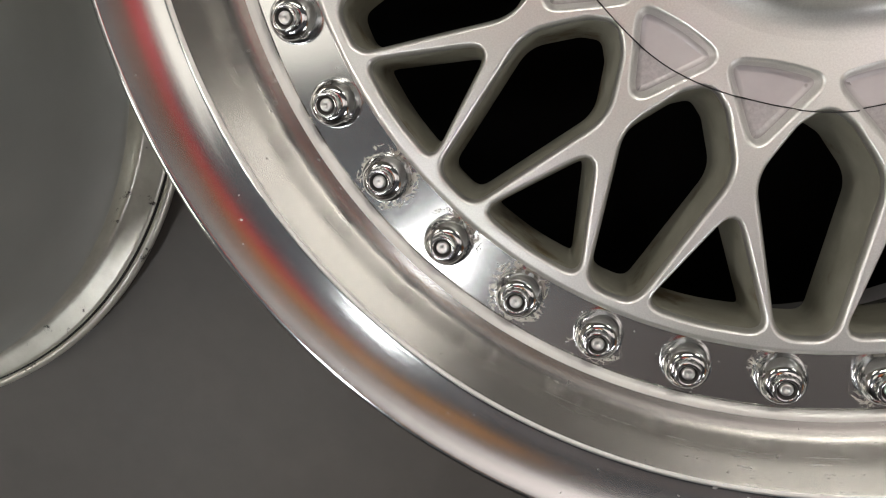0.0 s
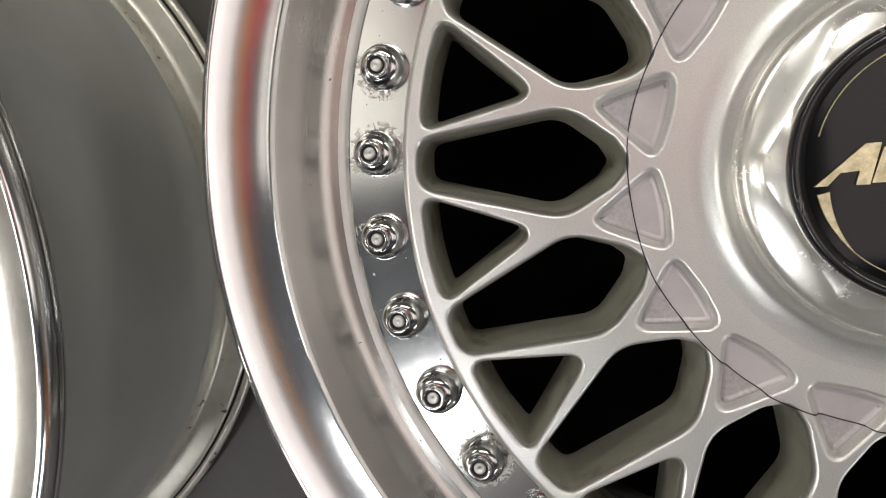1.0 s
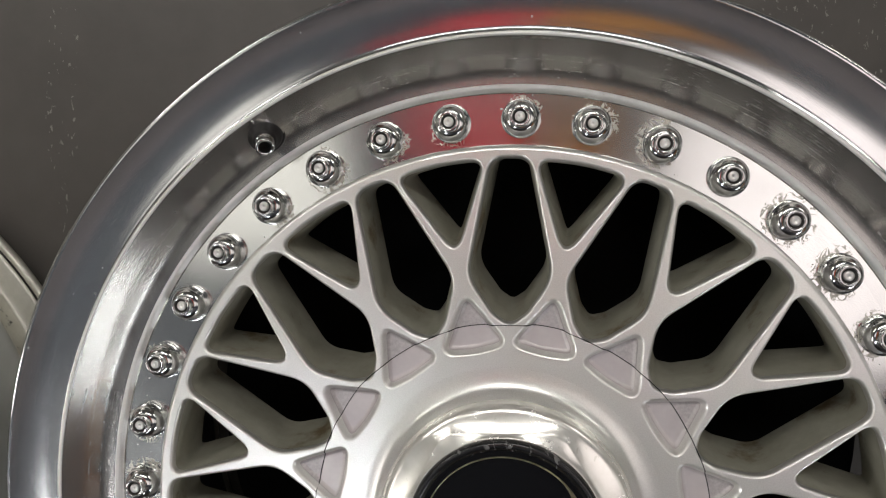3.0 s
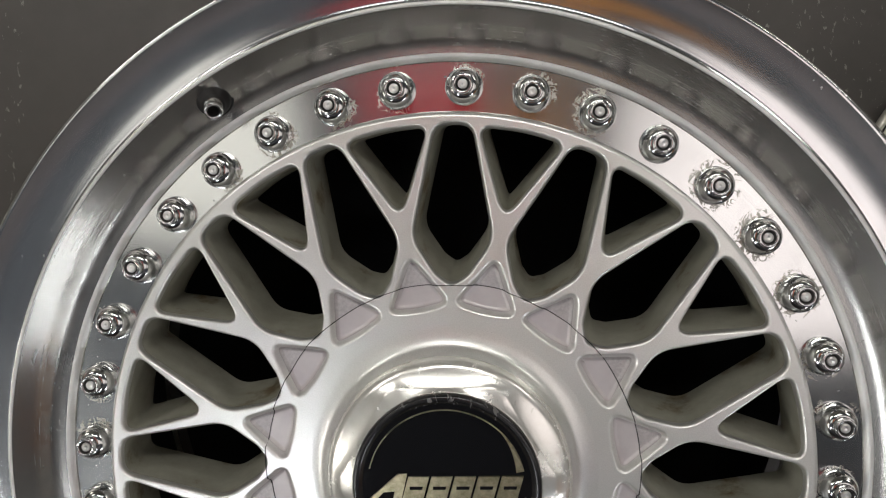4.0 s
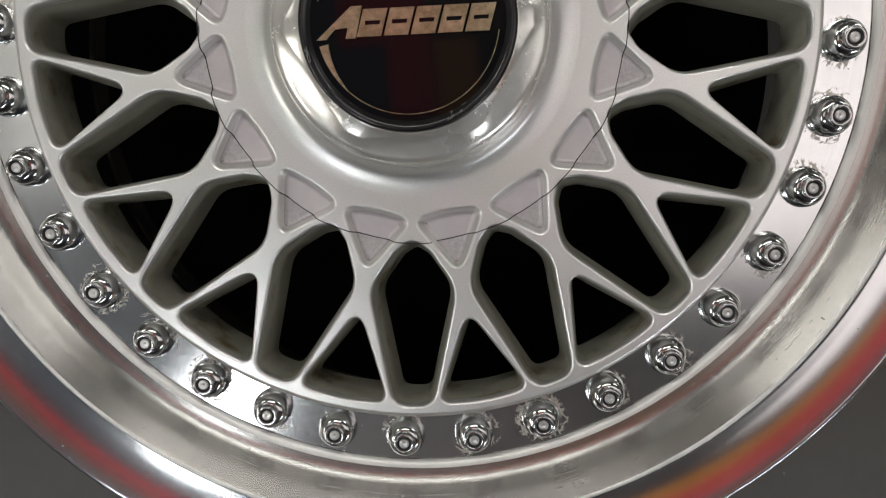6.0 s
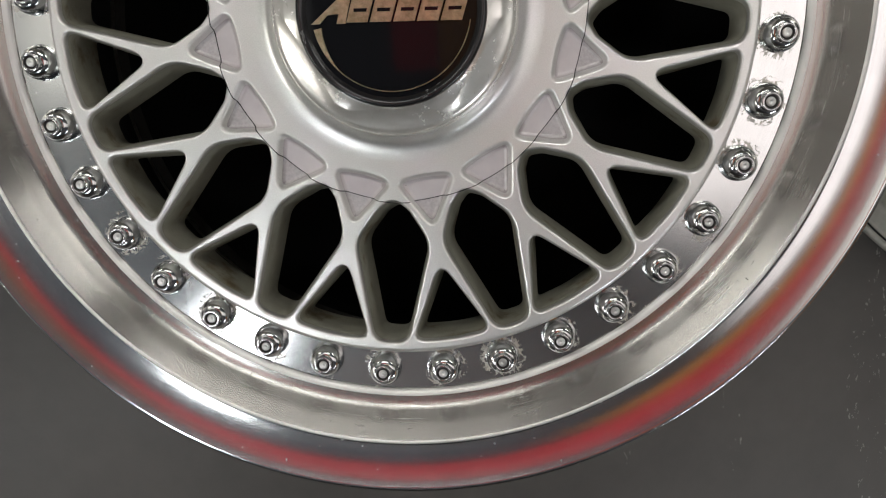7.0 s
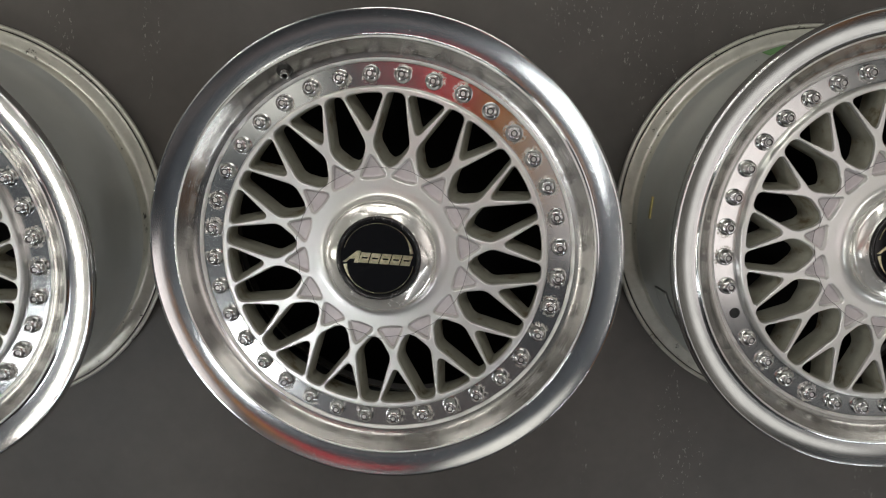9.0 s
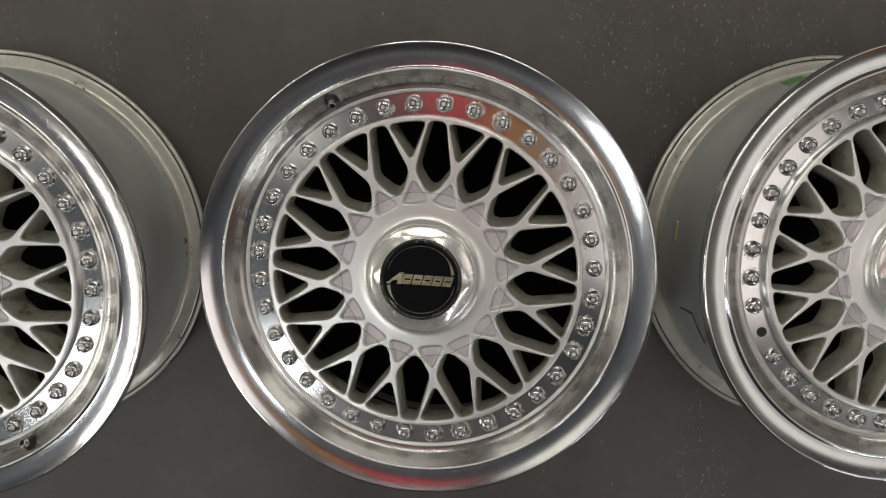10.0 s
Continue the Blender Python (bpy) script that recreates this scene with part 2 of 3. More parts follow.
def floor_paint():
    """Dark brown-grey coated floor with pale scuffs and rows of specks."""
    m, tree, sh = material("dark_floor", (0.055, 0.052, 0.05), 0.5)
    v = coords(tree)
    wide = noise_of(tree, v, 2.2, 5, 0.6)
    mid = noise_of(tree, v, 22, 6, 0.65)
    base = ramp_of(tree, wide, [(0.3, (0.056, 0.050, 0.0455)), (0.7, (0.088, 0.079, 0.071))])
    base = mix_of(tree, 0.25, base, ramp_of(tree, mid, [(0.3, (0.040, 0.037, 0.034)), (0.7, (0.112, 0.102, 0.094))]))
    long = coords(tree, (1.0, 0.45, 1.0))
    specks = noise_of(tree, long, 330, 4, 0.6, 0.4)
    rows = noise_of(tree, coords(tree, (1.0, 0.12, 1.0)), 17, 2, 0.5)
    where = node(tree, "ShaderNodeSeparateXYZ")
    tree.links.new(v, where.inputs[0])
    thick = math_of(tree, "MULTIPLY", math_of(tree, "MULTIPLY", math_of(tree, "SUBTRACT", where.outputs[1], 0.08), 1.0, True), math_of(tree, "MULTIPLY", math_of(tree, "ADD", where.outputs[0], 0.05), 3.0, True))
    thick = math_of(tree, "MINIMUM", thick, 0.20)
    mask = math_of(tree, "MULTIPLY", math_of(tree, "GREATER_THAN", specks, 0.645), math_of(tree, "GREATER_THAN", math_of(tree, "ADD", rows, thick), 0.64))
    tree.links.new(mix_of(tree, math_of(tree, "MULTIPLY", mask, 0.5), base, (0.36, 0.345, 0.32)), sh.inputs["Base Color"])
    tree.links.new(math_of(tree, "ADD", math_of(tree, "MULTIPLY", mid, 0.22), 0.40), sh.inputs["Roughness"])
    sh.inputs["Specular IOR Level"].default_value = 0.55
    bump_of(tree, sh, mid, 0.15, 0.002)
    return m


FLOOR = floor_paint()
PLASTER, tree, sh = material("cream_plaster", (0.34, 0.325, 0.30), 0.8)
v = coords(tree)
tree.links.new(ramp_of(tree, noise_of(tree, v, 3, 5, 0.6), [(0.3, (0.31, 0.295, 0.27)), (0.7, (0.37, 0.355, 0.325))]), sh.inputs["Base Color"])
# Dark brown for the unseen south wall, to darken reflections of that side.
DARK_WALL, tree, sh = material("dark_reflection_wall", (0.07, 0.06, 0.055), 0.7)
v = coords(tree)
tree.links.new(ramp_of(tree, noise_of(tree, v, 3, 5, 0.6), [(0.3, (0.06, 0.050, 0.046)), (0.7, (0.085, 0.072, 0.066))]), sh.inputs["Base Color"])
CEIL, tree, sh = material("dark_ceiling_paint", (0.05, 0.055, 0.063), 0.7)
v = coords(tree)
tree.links.new(ramp_of(tree, noise_of(tree, v, 3, 5, 0.6), [(0.3, (0.042, 0.049, 0.060)), (0.7, (0.058, 0.067, 0.081))]), sh.inputs["Base Color"])
# Colours of unseen boards, added only to tint the lips' reflections.
RED, tree, sh = material("red_reflection_board", (0.62, 0.02, 0.03), 0.5)
v = coords(tree)
tree.links.new(ramp_of(tree, noise_of(tree, v, 6, 4, 0.6), [(0.3, (0.62, 0.012, 0.03)), (0.7, (0.76, 0.02, 0.045))]), sh.inputs["Base Color"])
ORANGE, tree, sh = material("orange_reflection_board", (0.55, 0.22, 0.05), 0.5)
v = coords(tree, (1, 8, 1))
tree.links.new(ramp_of(tree, noise_of(tree, v, 4, 5, 0.6), [(0.3, (0.60, 0.23, 0.02)), (0.7, (0.70, 0.29, 0.035))]), sh.inputs["Base Color"])
BROWN, tree, sh = material("brown_reflection_board", (0.13, 0.075, 0.05), 0.5)
v = coords(tree, (1, 8, 1))
tree.links.new(ramp_of(tree, noise_of(tree, v, 4, 5, 0.6), [(0.3, (0.11, 0.058, 0.036)), (0.7, (0.17, 0.095, 0.06))]), sh.inputs["Base Color"])
TAUPE, tree, sh = material("taupe_reflection_board", (0.17, 0.145, 0.142), 0.6)
v = coords(tree, (1, 4, 1))
tree.links.new(ramp_of(tree, noise_of(tree, v, 5, 5, 0.6), [(0.3, (0.15, 0.126, 0.124)), (0.7, (0.20, 0.170, 0.167))]), sh.inputs["Base Color"])
# Orange for an unseen sheet that tints what the lip wall reflects.
REFLECTION_SHEET, tree, sh = material("orange_reflection_sheet", (0.45, 0.19, 0.06), 0.5)
v = coords(tree, (1, 1, 0.2))
tree.links.new(ramp_of(tree, noise_of(tree, v, 5, 5, 0.6), [(0.3, (0.46, 0.17, 0.045)), (0.7, (0.60, 0.26, 0.08))]), sh.inputs["Base Color"])
HOUSING, _, _ = material("white_lamp_housing", (0.75, 0.75, 0.74), 0.5)


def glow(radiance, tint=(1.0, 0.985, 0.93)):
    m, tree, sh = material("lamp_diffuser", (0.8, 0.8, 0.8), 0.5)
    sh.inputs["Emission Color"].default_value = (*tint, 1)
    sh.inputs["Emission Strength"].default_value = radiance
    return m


# ---- mesh helpers ----
def part(name, bm, mat, parent=None, label="", smooth=True):
    """Link a bmesh as one mesh object, under a thing or a part."""
    me = bpy.data.meshes.new(name)
    bmesh.ops.recalc_face_normals(bm, faces=bm.faces)
    if smooth:
        for f in bm.faces:
            f.smooth = True
    bm.to_mesh(me)
    bm.free()
    for one in mat if isinstance(mat, (list, tuple)) else [mat]:
        me.materials.append(one)
    ob = new(name, me)
    ob.parent = parent
    return tagged(ob, label)


def lathe(profile, steps=192, closed=False, mats=None):
    """Turn a profile of (radius, height) round z."""
    bm = bmesh.new()
    rings = []
    for r, z in profile:
        rings.append([bm.verts.new((r * math.cos(2 * math.pi * k / steps), r * math.sin(2 * math.pi * k / steps), z)) for k in range(steps)])
    pairs = list(zip(rings, rings[1:])) + ([(rings[-1], rings[0])] if closed else [])
    for i, (a, b) in enumerate(pairs):
        for k in range(steps):
            f = bm.faces.new((a[k], a[(k + 1) % steps], b[(k + 1) % steps], b[k]))
            if mats:
                f.material_index = mats[i]
    return bm


def curve_through(points, steps=6):
    """A smooth profile through the points (Catmull-Rom)."""
    p = [Vector(q) for q in points]
    p = [2 * p[0] - p[1]] + p + [2 * p[-1] - p[-2]]
    out = []
    for a, b, c, d in zip(p, p[1:], p[2:], p[3:]):
        for k in range(steps):
            t = k / steps
            out.append(0.5 * (2 * b + (c - a) * t + (2 * a - 5 * b + 4 * c - d) * t * t + (3 * b - a - 3 * c + d) * t**3))
    out.append(p[-2])
    return [tuple(q) for q in out]


def rounded(corners, radius, steps=6):
    """A closed outline with its corners rounded; radius: one, or one a corner."""
    out, n = [], len(corners)
    for i in range(n):
        a, b, c = (Vector(corners[(i + k) % n]) for k in (-1, 0, 1))
        r = radius[i] if isinstance(radius, (list, tuple)) else radius
        u, w = (a - b).normalized(), (c - b).normalized()
        half = math.acos(max(-1, min(1, u.dot(w)))) / 2
        reach = min(r / math.tan(half), (a - b).length * 0.48, (c - b).length * 0.48)
        p, q = b + u * reach, b + w * reach
        for k in range(steps + 1):
            t = k / steps
            out.append((1 - t) ** 2 * p + 2 * t * (1 - t) * b + t * t * q)
    return out


def grown(outline, by):
    """The outline moved outwards by a distance (inwards: minus); it runs counterclockwise."""
    n, out = len(outline), []
    for i in range(n):
        e = (outline[(i + 1) % n] - outline[i - 1]).normalized()
        out.append(outline[i] + Vector((e.y, -e.x)) * by)
    return out


def turned(outline, degrees):
    c, s = math.cos(radians(degrees)), math.sin(radians(degrees))
    return [Vector((c * p.x - s * p.y, s * p.x + c * p.y)) for p in outline]


def polar(r, degrees):
    return Vector((r * math.cos(radians(degrees)), r * math.sin(radians(degrees))))


def ccw(outline):
    area = sum(a.x * b.y - b.x * a.y for a, b in zip(outline, outline[1:] + outline[:1]))
    return outline if area > 0 else outline[::-1]


def ring_of(bm, outline, z):
    return [bm.verts.new((p.x, p.y, z)) for p in outline]


def bridge(bm, a, b, mat=0, smooth=True):
    for k in range(len(a)):
        f = bm.faces.new((a[k], a[(k + 1) % len(a)], b[(k + 1) % len(b)], b[k]))
        f.material_index, f.smooth = mat, smooth


def filled(bm, loops, mat=0):
    """Fill the flat region between closed loops of vertices."""
    edges = []
    for loop in loops:
        for a, b in zip(loop, loop[1:] + loop[:1]):
            edges.append(bm.edges.get((a, b)) or bm.edges.new((a, b)))
    made = bmesh.ops.triangle_fill(bm, use_beauty=True, use_dissolve=False, edges=edges)
    for f in made["geom"]:
        if isinstance(f, bmesh.types.BMFace):
            f.material_index, f.smooth = mat, False


# ---- the wheel ----
PLATE_Z = -0.0098


def hex_hole():
    """The long six-sided window between two forks, its axis along +x."""
    corners = [polar(0.0815, 0), polar(0.0868, -4.6), polar(0.1030, -9.6), polar(0.1500, -3.0), polar(0.1500, 3.0), polar(0.1030, 9.6), polar(0.0868, 4.6)]
    return ccw(rounded(corners, [0.006, 0.010, 0.016, 0.0072, 0.0072, 0.016, 0.010]))


def fork_hole():
    """The three-sided window inside a fork, its axis along +x."""
    corners = [polar(0.1125, 0), polar(0.1492, -7.1), polar(0.1497, 0), polar(0.1492, 7.1)]
    return ccw(rounded(corners, [0.0042, 0.0042, 0.08, 0.0042]))


def pocket():
    corners = [polar(0.0958, 0), polar(0.0738, -10.6), polar(0.0713, 0), polar(0.0738, 10.6)]
    return ccw(rounded(corners, [0.0034, 0.0034, 0.05, 0.0034]))


def spider_mesh():
    """The cast centre: forked spokes, outer band, hub face and sixteen pockets."""
    bm = bmesh.new()
    top, low = [], []
    circle = [polar(1, 360 * k / 288) for k in range(288)]
    outer = [(0.1530, 0.0), (0.1544, -0.0006), (0.1552, -0.0020), (0.1553, -0.0095), (0.1553, -0.0330)]
    rings = [ring_of(bm, [p * r for p in circle], z) for r, z in outer]
    for a, b in zip(rings, rings[1:]):
        bridge(bm, a, b)
    top.append(rings[0])
    low.append(rings[-1])
    inner = [(0.0640, 0.0), (0.0640, -0.0330)]
    rings = [ring_of(bm, [p * r for p in circle], z) for r, z in inner]
    bridge(bm, rings[0], rings[1])
    top.append(rings[0])
    low.append(rings[1])
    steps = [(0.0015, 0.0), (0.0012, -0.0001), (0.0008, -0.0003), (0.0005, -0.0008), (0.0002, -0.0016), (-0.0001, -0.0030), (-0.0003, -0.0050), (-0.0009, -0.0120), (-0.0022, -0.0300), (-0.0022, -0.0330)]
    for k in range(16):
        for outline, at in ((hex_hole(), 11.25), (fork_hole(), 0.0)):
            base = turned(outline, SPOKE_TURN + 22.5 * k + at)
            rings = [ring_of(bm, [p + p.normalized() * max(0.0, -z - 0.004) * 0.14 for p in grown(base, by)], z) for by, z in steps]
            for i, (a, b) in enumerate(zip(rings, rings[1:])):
                # walls below the rounded edge take the dusty, shade-toned paint
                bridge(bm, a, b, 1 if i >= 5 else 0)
            top.append(rings[0])
            low.append(rings[-1])
        base = turned(pocket(), SPOKE_TURN + 22.5 * k)
        rings = [ring_of(bm, grown(base, by), z) for by, z in ((0.0015, 0.0), (0.0009, -0.0002), (0.0004, -0.0007), (0.0, -0.0015), (-0.0009, -0.0036), (-0.0015, -0.0044), (-0.0026, -0.0048))]
        for i, (a, b) in enumerate(zip(rings, rings[1:])):
            bridge(bm, a, b, 2 if i >= 4 else 0)
        top.append(rings[0])
        filled(bm, [rings[-1]], 2)
    filled(bm, top)
    return bm


def seam_mesh():
    """The hairline where the centre cover meets the spokes; it dips through the pockets."""
    bm = bmesh.new()
    pts = []
    drop = ((3.6, -0.0048), (4.49, -0.0044), (4.97, -0.0036), (5.7, -0.0015), (6.02, -0.0007), (6.43, -0.0002), (6.91, 0.0))
    for k in range(1440):
        a = k / 4
        off = abs((a - SPOKE_TURN + 11.25) % 22.5 - 11.25)
        r = 0.0822 + 0.0004 * math.sin(radians(a * 3)) + 0.0003 * math.sin(radians(a * 11 + 40))
        z = float(np.interp(off, [q[0] for q in drop], [q[1] for q in drop]))
        pts.append((polar(1, a), r, z + (0.0005 if 3.6 < off < 6.5 else 0.00015)))
    rows = [[bm.verts.new((d.x * (r + w), d.y * (r + w), z + h)) for d, r, z in pts] for w, h in ((-0.00022, -0.0004), (-0.00015, 0.0001), (0.00015, 0.0001), (0.00022, -0.0004))]
    for a, b in zip(rows, rows[1:]):
        bridge(bm, a, b)
    return bm


def bolt_mesh():
    """The chrome head of a bolt: a thin collar, then a smooth dome up to the spigot."""
    p = PLATE_Z
    dome = curve_through([(0.0080, p + 0.0012), (0.0079, p + 0.0028), (0.0074, p + 0.0047), (0.0065, p + 0.0063), (0.0054, p + 0.0073), (0.0045, p + 0.0077)], 2)
    return lathe([(0.0081, p), (0.0082, p + 0.0004), (0.0081, p + 0.0009)] + dome + [(0.0040, p + 0.0077)], 36)


def spigot_mesh():
    """The bright end of a bolt: a finely knurled stub, a flat ring and a sunk, dimpled core."""
    p, n = PLATE_Z, 40
    bm = bmesh.new()
    rows = [[(0.0044 - 0.00018 * (k % 2), p + 0.0070) for k in range(n)], [(0.0044 - 0.00018 * (k % 2), 0.0002) for k in range(n)]]
    rows += [[(0.0042, 0.0008)] * n, [(0.0040, 0.0010)] * n, [(0.0032, 0.0010)] * n, [(0.0030, 0.0008)] * n, [(0.0029, -0.0003)] * n]
    rows += [[(0.0021, -0.0003)] * n, [(0.0020, 0.0003)] * n, [(0.0018, 0.0005)] * n, [(0.0007, 0.0005)] * n, [(0.0004, 0.0002)] * n, [(0.0001, 0.0001)] * n]
    rings = [[bm.verts.new((*polar(r, 360 * k / n), z)) for k, (r, z) in enumerate(row)] for row in rows]
    for i, (a, b) in enumerate(zip(rings, rings[1:])):
        bridge(bm, a, b, 2 if i in (5, 6) else 1 if i >= 7 else 0)
    return bm


HEX_TURN = -3.0


def hub_mesh():
    """The raised boss of the cover: cove, then a turned cone with six flats."""
    n = 192
    bm = bmesh.new()

    def hexed(apothem, clip, k):
        a = (360 * k / n - HEX_TURN) % 60 - 30
        return min(apothem / math.cos(radians(a)), clip)

    cove = curve_through([(0.0640, 0.0), (0.0600, 0.0003), (0.0560, 0.0016), (0.0535, 0.0045), (0.0522, 0.0080)], 3)
    rows = [[(r, z)] * n for r, z in cove]
    rows += [[(0.0518, 0.0092)] * n, [(0.0513, 0.0106)] * n, [(0.0503, 0.0117)] * n, [(0.0490, 0.0123)] * n, [(0.0484, 0.0125)] * n]
    rows += [[(hexed(0.0414, 0.0460, k), 0.0144) for k in range(n)], [(hexed(0.0409, 0.0454, k), 0.0148) for k in range(n)], [(hexed(0.0403, 0.0447, k), 0.0151) for k in range(n)]]
    rows += [[(0.0398, 0.0160)] * n, [(0.0393, 0.0164)] * n, [(0.0391, 0.0150)] * n]
    rings = [[bm.verts.new((*(polar(r, 360 * k / n)), z)) for k, (r, z) in enumerate(row)] for row in rows]
    for i, (a, b) in enumerate(zip(rings, rings[1:])):
        bridge(bm, a, b, 1 if i >= len(cove) - 2 else 0)
    return bm


def disc(radius, z, dome, steps=96):
    bm = lathe([(radius * t, z + dome * (1 - t * t)) for t in (1.0, 0.85, 0.65, 0.4, 0.2)], steps)
    bm.verts.ensure_lookup_table()
    bm.faces.new(bm.verts[4 * steps : 5 * steps])
    return bm


def slab(outline, z, thick):
    """A flat shape with an upright edge and a small bevel."""
    bm = bmesh.new()
    outline = ccw(outline)
    rings = [ring_of(bm, outline, z - thick), ring_of(bm, outline, z - 0.0001), ring_of(bm, grown(outline, -0.0001), z)]
    for a, b in zip(rings, rings[1:]):
        bridge(bm, a, b, 0, False)
    filled(bm, [rings[-1]])
    return bm


def arc_strip(r, start, end, width_a, width_b):
    n = 40
    out = [polar(r - (width_a + (width_b - width_a) * k / n), start + (end - start) * k / n) for k in range(n + 1)]
    return out[::-1] + [polar(r, start + (end - start) * k / n) for k in range(n + 1)]


EMBLEM_Z = 0.0188


def emblem(parent, turn):
    """The resin emblem: gold ring, crescents and a row of slanted gold blocks."""
    base = part("emblem", disc(0.0352, 0.0180, 0.0006), GLOSS, parent, "glossy black resin emblem")
    shapes = [arc_strip(0.0330, 20, 165, 0.0004, 0.0004), arc_strip(0.0330, 212, 352, 0.0004, 0.0004), arc_strip(0.0330, 12, 44, 0.0034, 0.0004), arc_strip(0.0330, 193, 226, 0.0034, 0.0004)]
    for s in shapes:
        part("gold_line", slab(turned(s, turn), EMBLEM_Z + 0.0003, 0.0009), GOLD, base, smooth=False)
    lean = 0.30
    x = -0.0185
    blocks = [[(-0.0330, -0.0052), (-0.0200, 0.0060), (-0.0160, 0.0060), (-0.0188, -0.0052), (-0.0225, -0.0052), (-0.0215, -0.0014), (-0.0262, -0.0018), (-0.0295, -0.0052)]]
    for k in range(5):
        w = 0.0088
        foot = (x, -0.0048)
        shape = [foot, (x + w, -0.0048), (x + w + lean * 0.0096, 0.0048), (x + lean * 0.0096, 0.0048)]
        blocks.append(shape)
        x += w + 0.0009
    for shape in blocks:
        o = turned([Vector(p) for p in shape], turn)
        part("gold_block", slab(o, EMBLEM_Z + 0.0004, 0.0009), GOLD, base, smooth=False)
    x = -0.0185
    for k in range(5):
        bar = [(x + 0.0030 + 0.0003, -0.0007), (x + 0.0085, -0.0007), (x + 0.0089, 0.0007), (x + 0.0034, 0.0007)]
        part("dark_slot", slab(turned([Vector(p) for p in bar], turn), EMBLEM_Z + 0.0006, 0.0004), GLOSS, base, smooth=False)
        x += 0.0097
    return base


def lip_profile():
    """From the bolt flange's edge out to the rim's edge and back under it; also which strips are satin."""
    ledge = [(0.1766, PLATE_Z), (0.1769, -0.0092)] + curve_through([(0.1774, -0.0085), (0.1784, -0.0077), (0.1796, -0.0073), (0.1810, -0.0071), (0.1830, -0.0068), (0.1848, -0.0061)], 3)
    wall = curve_through([(0.1862, -0.0050), (0.1880, -0.0026), (0.1902, 0.0005), (0.1932, 0.0037), (0.1960, 0.0066)], 3)
    ridge = [(0.1968, 0.0074), (0.1974, 0.0079), (0.1981, 0.0079), (0.1986, 0.0074)]
    groove = [(0.1989, 0.0060), (0.1993, 0.0049), (0.1999, 0.0043), (0.2006, 0.0041)]
    dish = curve_through([(0.2015, 0.0042), (0.2052, 0.0046), (0.2092, 0.0054), (0.2132, 0.0066), (0.2170, 0.0081), (0.2192, 0.0091), (0.2204, 0.0097)], 4)
    edge = [(0.2208, 0.0097), (0.2215, 0.0098), (0.2222, 0.0093), (0.2230, 0.0083), (0.2235, 0.0068), (0.2237, 0.0048), (0.2237, 0.0032), (0.2233, 0.0028), (0.2237, 0.0023), (0.2237, 0.0006), (0.2230, -0.0014), (0.2205, -0.0028), (0.2150, -0.0040), (0.2100, -0.0050)]
    profile = ledge + wall + ridge + groove + dish + edge
    b = len(ledge) + len(wall)
    return profile, [2 if 1 <= k < 9 or b <= k < b + 3 else 1 if k < b else 0 for k in range(len(profile) - 1)]


def valve(parent, degrees):
    """A fat rubber valve, sunk in the lip's wall and leaning inwards, with an open metal stem."""
    base = part("valve", lathe([(0.0088, -0.006), (0.0088, -0.0004), (0.0084, 0.0004), (0.0079, 0.0002), (0.0076, 0.0006), (0.0073, 0.0018), (0.0066, 0.0030), (0.0056, 0.0042), (0.0049, 0.0056), (0.0044, 0.0066), (0.0034, 0.0068)], 36), RUBBER, parent, "black rubber tyre valve")
    p = polar(0.1908, degrees)
    base.matrix_basis = pose(p.x, p.y, -0.0012, 0, 0, degrees) @ pose(0, 0, 0, 0, -36, 0)
    stem = part("valve_stem", lathe([(0.0039, 0.0060), (0.0039, 0.0092), (0.0036, 0.0096), (0.0036, 0.0102), (0.0039, 0.0106), (0.0039, 0.0124), (0.0036, 0.0128), (0.0028, 0.0128), (0.0026, 0.0124)], 28), CHROME, base, "metal valve stem with an open end")
    part("valve_bore", lathe([(0.0027, 0.0125), (0.0025, 0.0075), (0.0001, 0.0073)], 20), SEAM_SHADE, stem, "dark open bore")
    return base


SHARED = {}


def shared(name, make, mats, smooth=True):
    """The mesh of that name, made once."""
    if name not in SHARED:
        ob = part(name, make(), mats, None, smooth=smooth)
        SHARED[name] = ob.data
        bpy.data.objects.remove(ob)
    return SHARED[name]


def place(name, mesh, parent, label=""):
    ob = new(name, mesh)
    ob.parent = parent
    return tagged(ob, label)


